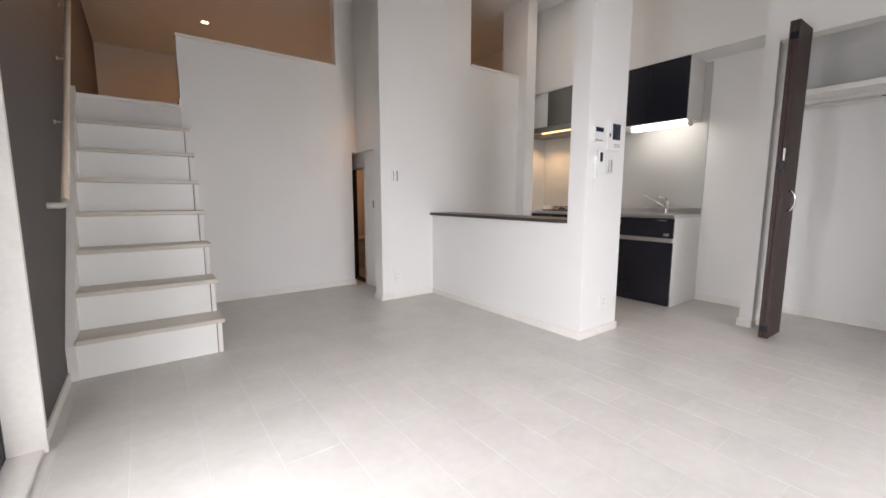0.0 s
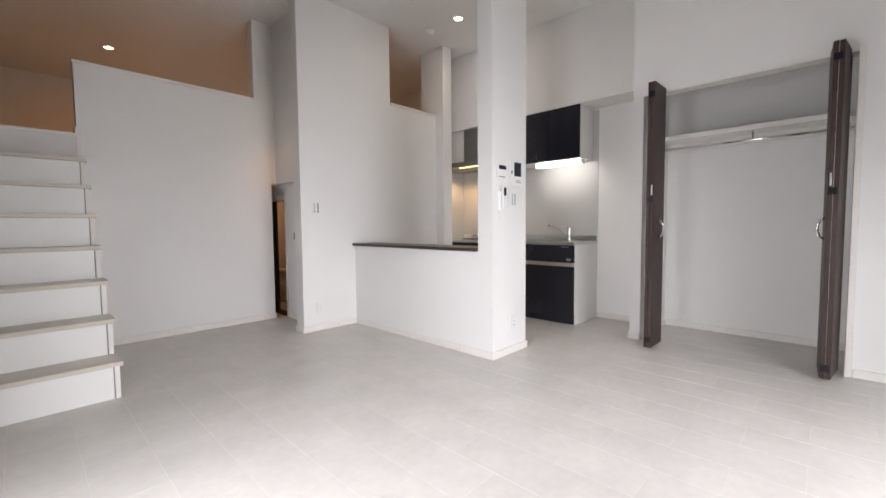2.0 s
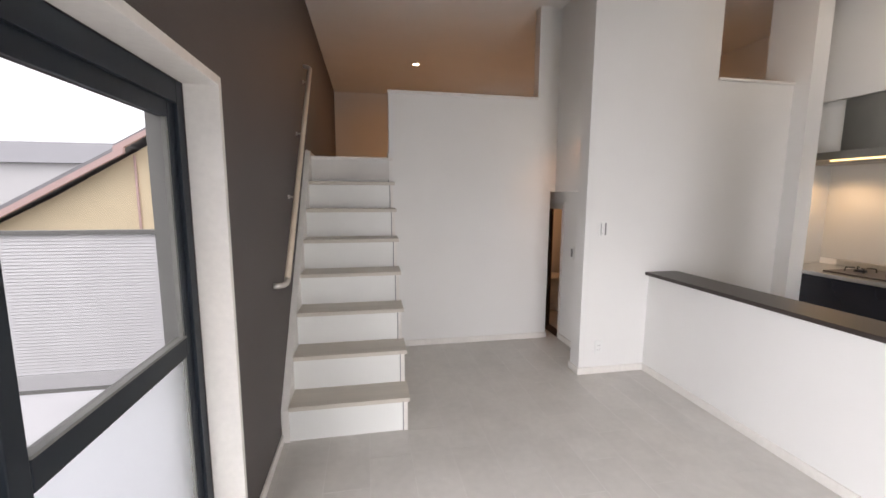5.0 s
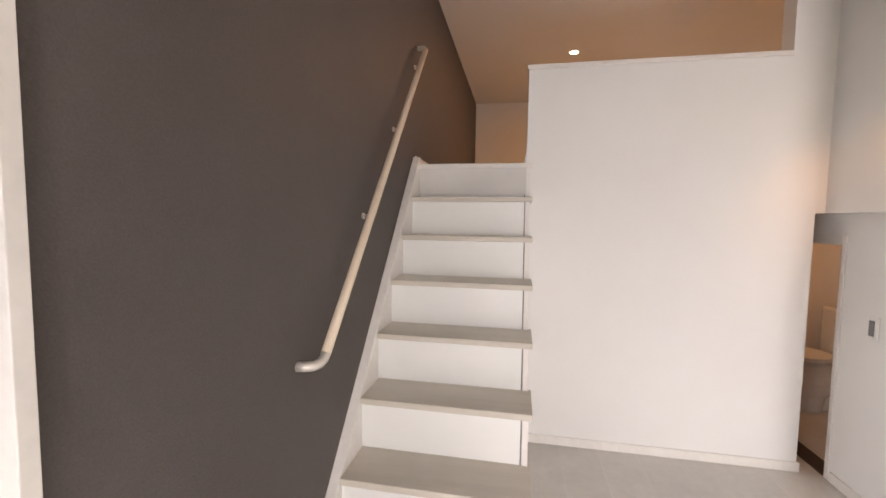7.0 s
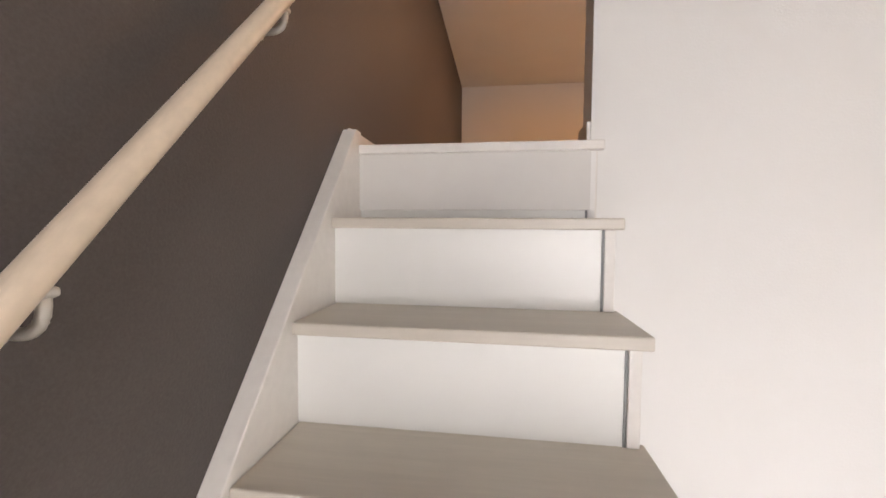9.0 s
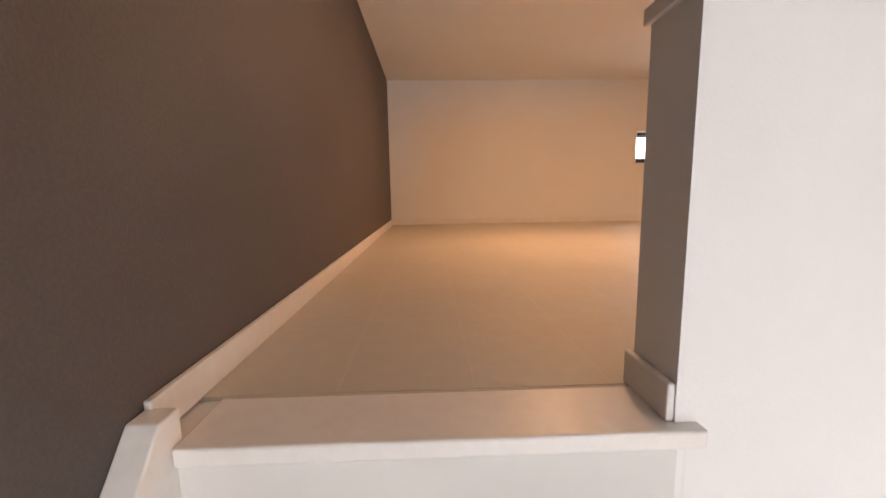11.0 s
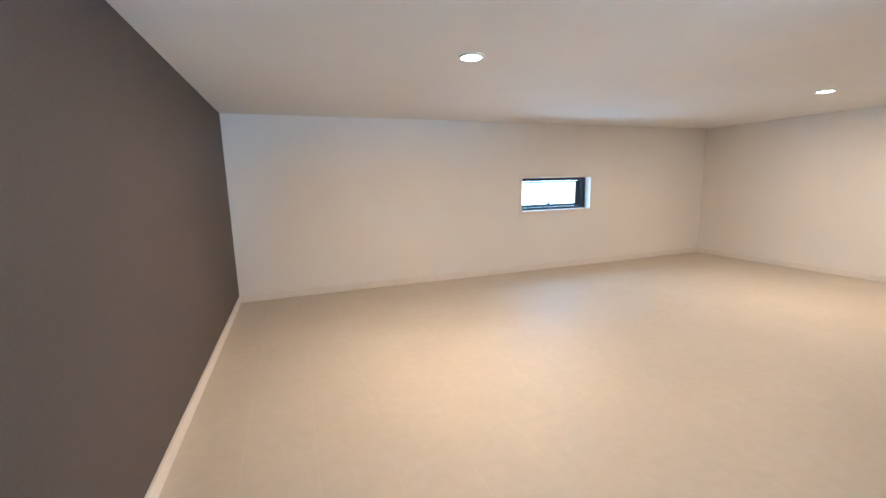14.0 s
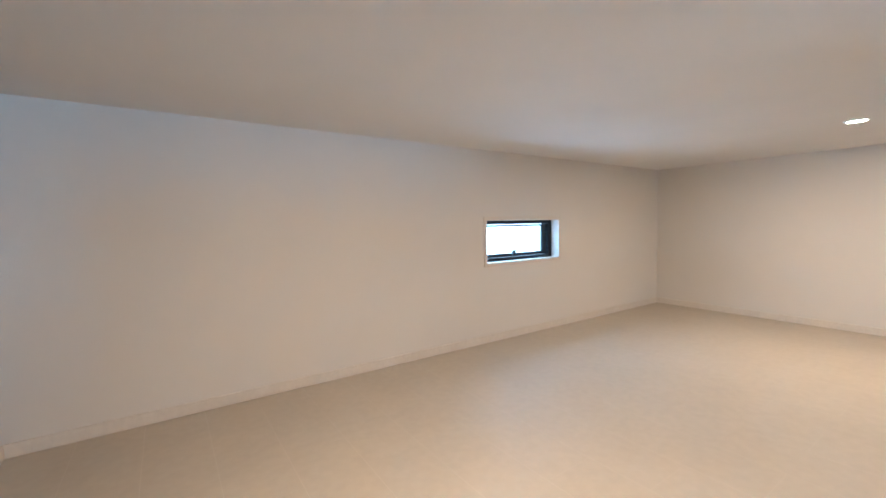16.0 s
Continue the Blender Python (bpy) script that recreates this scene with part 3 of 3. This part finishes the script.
def plate(name, label, cat, x0, x1, z0, z1, y, depth=0.008):
    ob = thing(name, label, cat, at=((x0 + x1) / 2, y, z0))
    part("plate", boxes((x0, x1, y - depth, y - 0.0005, z0, z1), bevel=0.002), PLASTIC, ob)
    return ob


# controls on the pillar
q = plate("intercom", "white wall intercom with a dark blue screen", "intercom", 3.06, 3.215, 1.35, 1.55, Y_P, 0.028)
part("screen", boxes((3.107, 3.203, Y_P - 0.031, Y_P - 0.027, 1.425, 1.535), bevel=0.001), SCREEN, q, "dark blue screen")
part("button", boxes((3.068, 3.080, Y_P - 0.031, Y_P - 0.027, 1.44, 1.465)), SCREEN, q)
part("speaker", boxes((3.13, 3.20, Y_P - 0.030, Y_P - 0.027, 1.375, 1.38), (3.13, 3.20, Y_P - 0.030, Y_P - 0.027, 1.39, 1.395)), GREYP, q)
q = plate("water_heater_control", "white water heater control with a dark display", "control panel", 2.902, 3.015, 1.395, 1.508, Y_P, 0.02)
part("display", boxes((2.913, 3.005, Y_P - 0.022, Y_P - 0.019, 1.465, 1.495)), SCREEN, q, "dark display")
part("button", boxes((2.914, 3.0, Y_P - 0.022, Y_P - 0.019, 1.405, 1.412)), GREYP, q)
q = thing("air_conditioner_remote", "white air conditioner remote in a wall holder", "remote", at=(2.98, Y_P, 1.15))
part("holder", boxes((2.935, 2.953, Y_P - 0.02, Y_P - 0.0005, 1.15, 1.30), (2.953, 3.012, Y_P - 0.010, Y_P - 0.0005, 1.15, 1.25), bevel=0.002), PLASTIC, q)
part("body", boxes((2.957, 3.008, Y_P - 0.028, Y_P - 0.011, 1.165, 1.345), bevel=0.004), PLASTIC, q)
part("display", boxes((2.967, 2.998, Y_P - 0.030, Y_P - 0.027, 1.265, 1.328)), SCREEN, q, "grey display")
part("cord", tube([(2.928, Y_P - 0.004, 1.15), (2.928, Y_P - 0.004, 1.06)], 0.002, 6), PLASTIC, q)


def switch(x0, x1, z0, z1, y, n, label):
    ob = plate("light_switch", label, "switch", x0, x1, z0, z1, y)
    for k in range(n):
        h = (z1 - z0 - 0.03) / n
        part("rocker", boxes((x0 + 0.022, x1 - 0.028, y - 0.0125, y - 0.007, z0 + 0.015 + k * h + 0.002, z0 + 0.015 + (k + 1) * h - 0.002), bevel=0.0015), PLASTIC, ob)
        part("indicator", boxes((x0 + 0.028, x0 + 0.034, y - 0.0132, y - 0.012, z0 + 0.02 + k * h, z0 + 0.026 + k * h)), GREYP, ob)
    part("frame", boxes((x0 + 0.016, x0 + 0.021, y - 0.010, y - 0.007, z0 + 0.012, z1 - 0.012), (x1 - 0.027, x1 - 0.014, y - 0.010, y - 0.007, z0 + 0.012, z1 - 0.012)), GREYP, ob, "grey plate edge")
    return ob


def outlet(x0, z0, y):
    ob = plate("wall_outlet", "white twin power outlet on a white wall", "outlet", x0, x0 + 0.07, z0, z0 + 0.115, y)
    for k in (0.03, 0.065):
        for d in (0.024, 0.040):
            part("slot", boxes((x0 + d, x0 + d + 0.003, y - 0.0088, y - 0.0079, z0 + k, z0 + k + 0.012)), GREYP, ob)
    return ob


switch(3.092, 3.165, 1.185, 1.30, Y_P, 3, "white triple light switch on the pillar")
switch(2.372, 2.450, 1.165, 1.285, Y_K, 2, "white light switch on the wall beside the doorway")
outlet(3.10, 0.19, Y_P)
outlet(2.395, 0.175, Y_K)
s2 = thing("light_switch", "white light switch on the wall beside the low door", "switch", at=(X_T, 4.42, 0.98))
part("plate", boxes((X_T - 0.008, X_T - 0.0005, 4.33, 4.40, 0.88, 1.0), bevel=0.002), PLASTIC, s2)
part("rocker", boxes((X_T - 0.012, X_T - 0.007, 4.35, 4.38, 0.90, 0.98), bevel=0.0015), GREYP, s2)

# ---------------------------------------------------------------- closet
cs = thing("closet_shelf", "white closet shelf resting on wall battens", "shelf", at=(4.7, 0.6, 1.82))
part("board", boxes((4.62, 4.948, -0.296, CL1 - 0.003, 1.825, 1.85), bevel=0.002), PLASTIC, cs)
part("batten", boxes((4.925, 4.949, -0.298, CL1 - 0.002, 1.755, 1.824), bevel=0.002), WOODW, cs)
part("front_edge", boxes((4.60, 4.62, -0.298, CL1 - 0.003, 1.81, 1.852), bevel=0.002), WOODW, cs)
cr = thing("hanging_rail", "chrome clothes rail below the closet shelf", "rail", at=(4.63, 0.5, 1.75))
part("tube", tube([(4.66, -0.298, 1.735), (4.66, 0.5, 1.735), (4.66, CL1 - 0.002, 1.735)], 0.0125), CHROME, cr)
for y in (-0.292, 0.55, CL1 - 0.008):
    part("bracket", boxes((4.654, 4.666, y - 0.005, y + 0.005, 1.735, 1.826)), CHROME, cr)
setting("closet_frame", boxes((4.178, 4.302, CL0 - 0.028, CL0 + 0.005, 0, CLT + 0.018), (4.18, 4.30, CL0 + 0.005, CL1 - 0.001, CLT - 0.014, CLT - 0.003), bevel=0.001), WOODW, "white wood frame around the closet opening", "trim")


def folding_door(label, leaves, handle, front, facing):
    """Two hinged leaves, each from its front end to its rear end, folded together; facing: the side of the room's middle."""
    d = thing("folding_door", label, "door", "closet doors", at=(4.1, front, 0))
    for k, (x0, y0, x1, y1) in enumerate(leaves):
        o = 0.026 * facing
        leaf = part("leaf", prism([(x0, y0), (x1, y1), (x1, y1 - o), (x0, y0 - o)], "z", 0.022, 2.166, bevel=0.002), DOORW, d, "dark brown woodgrain leaf")
        if k == 0:
            hx, hy = handle
            part("handle", tube([(hx, hy, 0.925), (hx, hy + facing * 0.022, 0.94), (hx, hy + facing * 0.036, 0.975), (hx, hy + facing * 0.036, 1.02), (hx, hy + facing * 0.022, 1.055), (hx, hy, 1.07)], 0.008, 10), CHROME, leaf, "bright curved pull handle")
            for z in (0.09, 1.235, 2.07):
                part("hinge", boxes((x0 - 0.004, x0 + 0.002, y0 - o * 0.9 - 0.022 * facing, y0 - o * 0.1, z - 0.022, z + 0.022), bevel=0.001), BLACK, leaf, "small black hinge")
            part("catch", boxes((x0 - 0.005, x0 + 0.001, y0 - o * 0.7, y0 - o * 0.3, 1.27, 1.35), bevel=0.001), STEEL, leaf, "small metal catch")
    return d


folding_door("dark brown woodgrain bifold closet door folded open beside the kitchen", ((3.90, 1.090, 4.17, 1.084), (3.902, 1.118, 4.17, 1.124)), (4.03, 1.087), 1.1, -1)
folding_door("dark brown woodgrain bifold closet door folded open at the wall", ((3.95, 0.082, 4.235, 0.098), (3.95, 0.054, 4.235, 0.015)), (4.03, 0.0865), 0.05, 1)

# ---------------------------------------------------------------- lamps on the ceiling
def downlight(x, y, label):
    ob = thing("downlight", label, "lamp", "ceiling downlights", at=(x, y, H))
    bm = bmesh.new()
    n = 40
    ring = [[bm.verts.new((x + r * math.cos(2 * math.pi * k / n), y + r * math.sin(2 * math.pi * k / n), z)) for k in range(n)] for r, z in ((0.056, H - 0.0005), (0.054, H - 0.007), (0.044, H - 0.008), (0.042, H - 0.001))]
    for a, b in zip(ring, ring[1:]):
        for k in range(n):
            bm.faces.new((a[k], a[(k + 1) % n], b[(k + 1) % n], b[k]))
    bmesh.ops.recalc_face_normals(bm, faces=bm.faces)
    part("trim_ring", bm, PLASTIC, ob)
    part("lens", disc(bmesh.new(), (x, y, H - 0.004), 0.0415, 0.004), LITW, ob, "glowing warm lens")


downlight(3.76, 3.03, "small round lit ceiling downlight over the kitchen")
downlight(1.24, 6.57, "small round warm ceiling downlight over the loft")
downlight(3.80, 6.60, "small round warm ceiling downlight over the loft")
sd = thing("smoke_detector", "white round smoke detector on the ceiling", "smoke detector", at=(3.75, 3.45, H))
part("base", disc(bmesh.new(), (3.75, 3.45, H - 0.008), 0.05, 0.016), PLASTIC, sd)
part("dome", disc(bmesh.new(), (3.75, 3.45, H - 0.028), 0.024, 0.024, r2=0.04), PLASTIC, sd)

# ---------------------------------------------------------------- low door and the small room
dj = thing("door_1", "open low doorway with a pale frame below the loft", "door", kind="structure", at=(X_T, 4.95, 0))
part("jamb", boxes((X_T - 0.008, X_T + 0.108, 4.572, 4.602, 0, 1.41), bevel=0.002), WOODW, dj)
part("jamb", boxes((X_T - 0.008, X_T + 0.108, 5.278, 5.31, 0, 1.41), bevel=0.002), WOODW, dj)
part("head", boxes((X_T - 0.008, X_T + 0.108, 4.602, 5.278, 1.352, 1.41), bevel=0.002), WOODW, dj)
part("threshold", boxes((X_T - 0.006, X_T + 0.106, 4.602, 5.278, 0, 0.008)), DOORW, dj, "thin dark floor strip")
part("door_leaf", boxes((X_T + 0.04, X_T + 0.072, 4.955, 5.45, 0.012, 1.382), bevel=0.002), DOORW, dj, "dark brown sliding leaf standing half open")
# made-up fixture for the added passage spot, hidden by the switch wall
wl = thing("added_lamp", "unseen lamp body added behind the switch wall for the passage light", "lamp", at=(2.36, Y_K + 0.14, 2.02))
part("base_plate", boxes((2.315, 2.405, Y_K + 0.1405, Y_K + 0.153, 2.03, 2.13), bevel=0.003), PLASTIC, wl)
part("shade", disc(bmesh.new(), (2.36, Y_K + 0.173, 2.08), 0.03, 0.04, "y", 24), LITW, wl, "glowing shade of the added lamp")

tl = thing("toilet", "white ceramic toilet in the small room", "toilet", at=(3.1, 5.66, 0))
bm = bmesh.new()
bmesh.ops.create_uvsphere(bm, u_segments=24, v_segments=14, radius=1, matrix=Matrix.LocRotScale((2.98, 5.66, 0.24), None, (0.26, 0.19, 0.20)))
disc(bm, (3.0, 5.66, 0.11), 0.14, 0.22, r2=0.17)
part("bowl", bm, CERAMIC, tl)
part("lid", disc(bmesh.new(), (2.98, 5.66, 0.43), 0.2, 0.03), PLASTIC, tl)
part("tank", boxes((3.22, 3.42, 5.48, 5.84, 0.35, 0.80), bevel=0.02), CERAMIC, tl)
part("base", boxes((3.08, 3.42, 5.56, 5.76, 0.0, 0.35), bevel=0.02), CERAMIC, tl)

# ---------------------------------------------------------------- outside
setting("ground", boxes((-400, 400, -400, 400, -1.35, -1.2)), ASPH, "grey ground around the building", "ground")
setting("balcony", boxes((-2.3, -0.201, -2.0, 4.35, -1.2, -0.10)), BALC, "pale concrete balcony slab outside the window", "balcony")
setting("outer_plinth", boxes((-0.19, 5.3, -1.7, 8.4, -1.2, -0.2)), BALC, "concrete base of the building", "wall")
fe = thing("siding_fence", "white horizontal slatted fence with a dark top rail", "fence", at=(-5, 7.0, -1.2))
for k in range(43):
    z = -0.99 + k * 0.045
    part("slat", prism([(7.0, z), (6.982, z + 0.005), (6.992, z + 0.042), (7.0, z + 0.042)], "x", -10.0, -0.6), FENCE, fe)
part("panel", boxes((-10, -0.6, 7.001, 7.03, -1.2, 0.95)), FENCE, fe)
part("base", boxes((-10, -0.6, 6.96, 7.0005, -1.2, -0.99)), BALC, fe, "pale concrete footing")
part("top_rail", boxes((-10, -0.6, 6.95, 7.06, 0.945, 1.0)), GREYFRAME, fe, "dark grey top rail")
ho = thing("neighbour_house", "cream rendered house with a sloping grey tiled roof", "house", at=(-6, 16, -1.2))
part("wall", prism([(-12.0, -1.2), (-2.0, -1.2), (-2.0, 3.6), (-4.8, 4.15), (-9.3, 1.45), (-12.0, 0.0)], "y", 16.0, 24.0), YELLOW, ho)
part("roof", prism([(-7.2, 2.98), (-4.6, 4.52), (-4.6, 4.64), (-7.35, 3.02)], "y", 15.5, 24.5), ROOF, ho)
part("roof", prism([(-12.5, -0.15), (-7.0, 2.98), (-7.0, 3.10), (-12.5, 0.0)], "y", 15.45, 24.5), ROOF, ho)
part("eave_board", prism([(-7.3, 2.78), (-4.6, 4.36), (-4.6, 4.52), (-7.3, 2.96)], "y", 15.42, 15.55), EAVE, ho, "dusky pink eave board")
part("eave_board", prism([(-12.5, -0.36), (-7.0, 2.77), (-7.0, 2.97), (-12.5, -0.16)], "y", 15.40, 15.52), EAVE, ho, "dusky pink eave board")
part("roof", prism([(-4.6, 4.64), (-4.6, 4.52), (-1.6, 2.9), (-1.6, 3.02)], "y", 15.5, 24.5), ROOF, ho)
wi = part("window", boxes((-6.55, -5.93, 15.96, 16.02, 1.33, 2.22)), GREYFRAME, ho, "small grey window")
part("pane", boxes((-6.50, -5.98, 15.955, 15.962, 1.38, 2.17)), GREYP, wi)
part("downpipe", tube([(-6.97, 15.95, -1.2), (-6.97, 15.95, 2.75)], 0.04, 8), EAVE, ho)
h2 = thing("far_house", "distant house with a low grey roof", "house", at=(-20, 34, -1.2))
part("wall", boxes((-34, -16, 34, 44, -1.2, 3.6)), FENCE, h2)
part("roof", prism([(33.5, 3.6), (39, 5.6), (44.5, 3.6)], "x", -34.5, -15.5), ROOF, h2)

# ---------------------------------------------------------------- floors, piece by piece
TW, TL, G = 0.2365, 0.473, 0.0005


def tiled(name, label, mat, joint, x0, x1, y0, y1, z, ox, oy):
    base = setting(name, boxes((x0, x1, y0, y1, z - 0.03, z - (0.0008 if mat is TILE else 0.00015))), joint, label, "floor")
    made, low = {}, (0.0008 if mat is TILE else 0.00015)
    for i in range(int((x0 - ox) // TW), int((x1 - ox) // TW) + 1):
        for j in range(int((y0 - oy) // TL) - 1, int((y1 - oy) // TL) + 1):
            a0, a1 = max(x0, ox + i * TW), min(x1, ox + (i + 1) * TW)
            yy = oy + j * TL + (TL / 2 if i % 2 else 0)
            b0, b1 = max(y0, yy), min(y1, yy + TL)
            if a1 - a0 < 0.02 or b1 - b0 < 0.02:
                continue
            key = (round(a1 - a0, 4), round(b1 - b0, 4))
            if key not in made:
                # joints along y drawn wider, as these carry the glint
                w, l = key[0] / 2 - 2 * G, key[1] / 2 - G
                c = 0.0004
                bm = bmesh.new()
                lo = [bm.verts.new(v) for v in ((-w, -l, -low), (w, -l, -low), (w, l, -low), (-w, l, -low))]
                hi = [bm.verts.new(v) for v in ((-w + c, -l + c, 0), (w - c, -l + c, 0), (w - c, l - c, 0), (-w + c, l - c, 0))]
                bm.faces.new(hi)
                for k in range(4):
                    bm.faces.new((lo[k], lo[(k + 1) % 4], hi[(k + 1) % 4], hi[k]))
                made[key] = mesh("tile", bm, mat)
            t = new("tile", made[key])
            t.parent = base
            t.location = ((a0 + a1) / 2, (b0 + b1) / 2, z)


tiled("floor", "pale grey stone-look floor tiles with joints lightened for their glint", TILE, GROUT, 0.0, 5.0, Y_S, 6.0, 0.0, 0.058, 0.1)
tiled("loft_floor", "stone-look floor tiles of the loft, toned beige for the warm lamplight", LOFTFLOOR, LOFTJOINT, 0.0, X_L, Y_W + 0.12, Y_N, LOFT, 0.005, 0.1)
setting("loft_edge", boxes((0.056, 0.75, Y_W - 0.008, Y_W + 0.121, LOFT - 0.03, LOFT - 0.0012)), LOFTFLOOR, "pale floor edge at the head of the stairs", "floor")
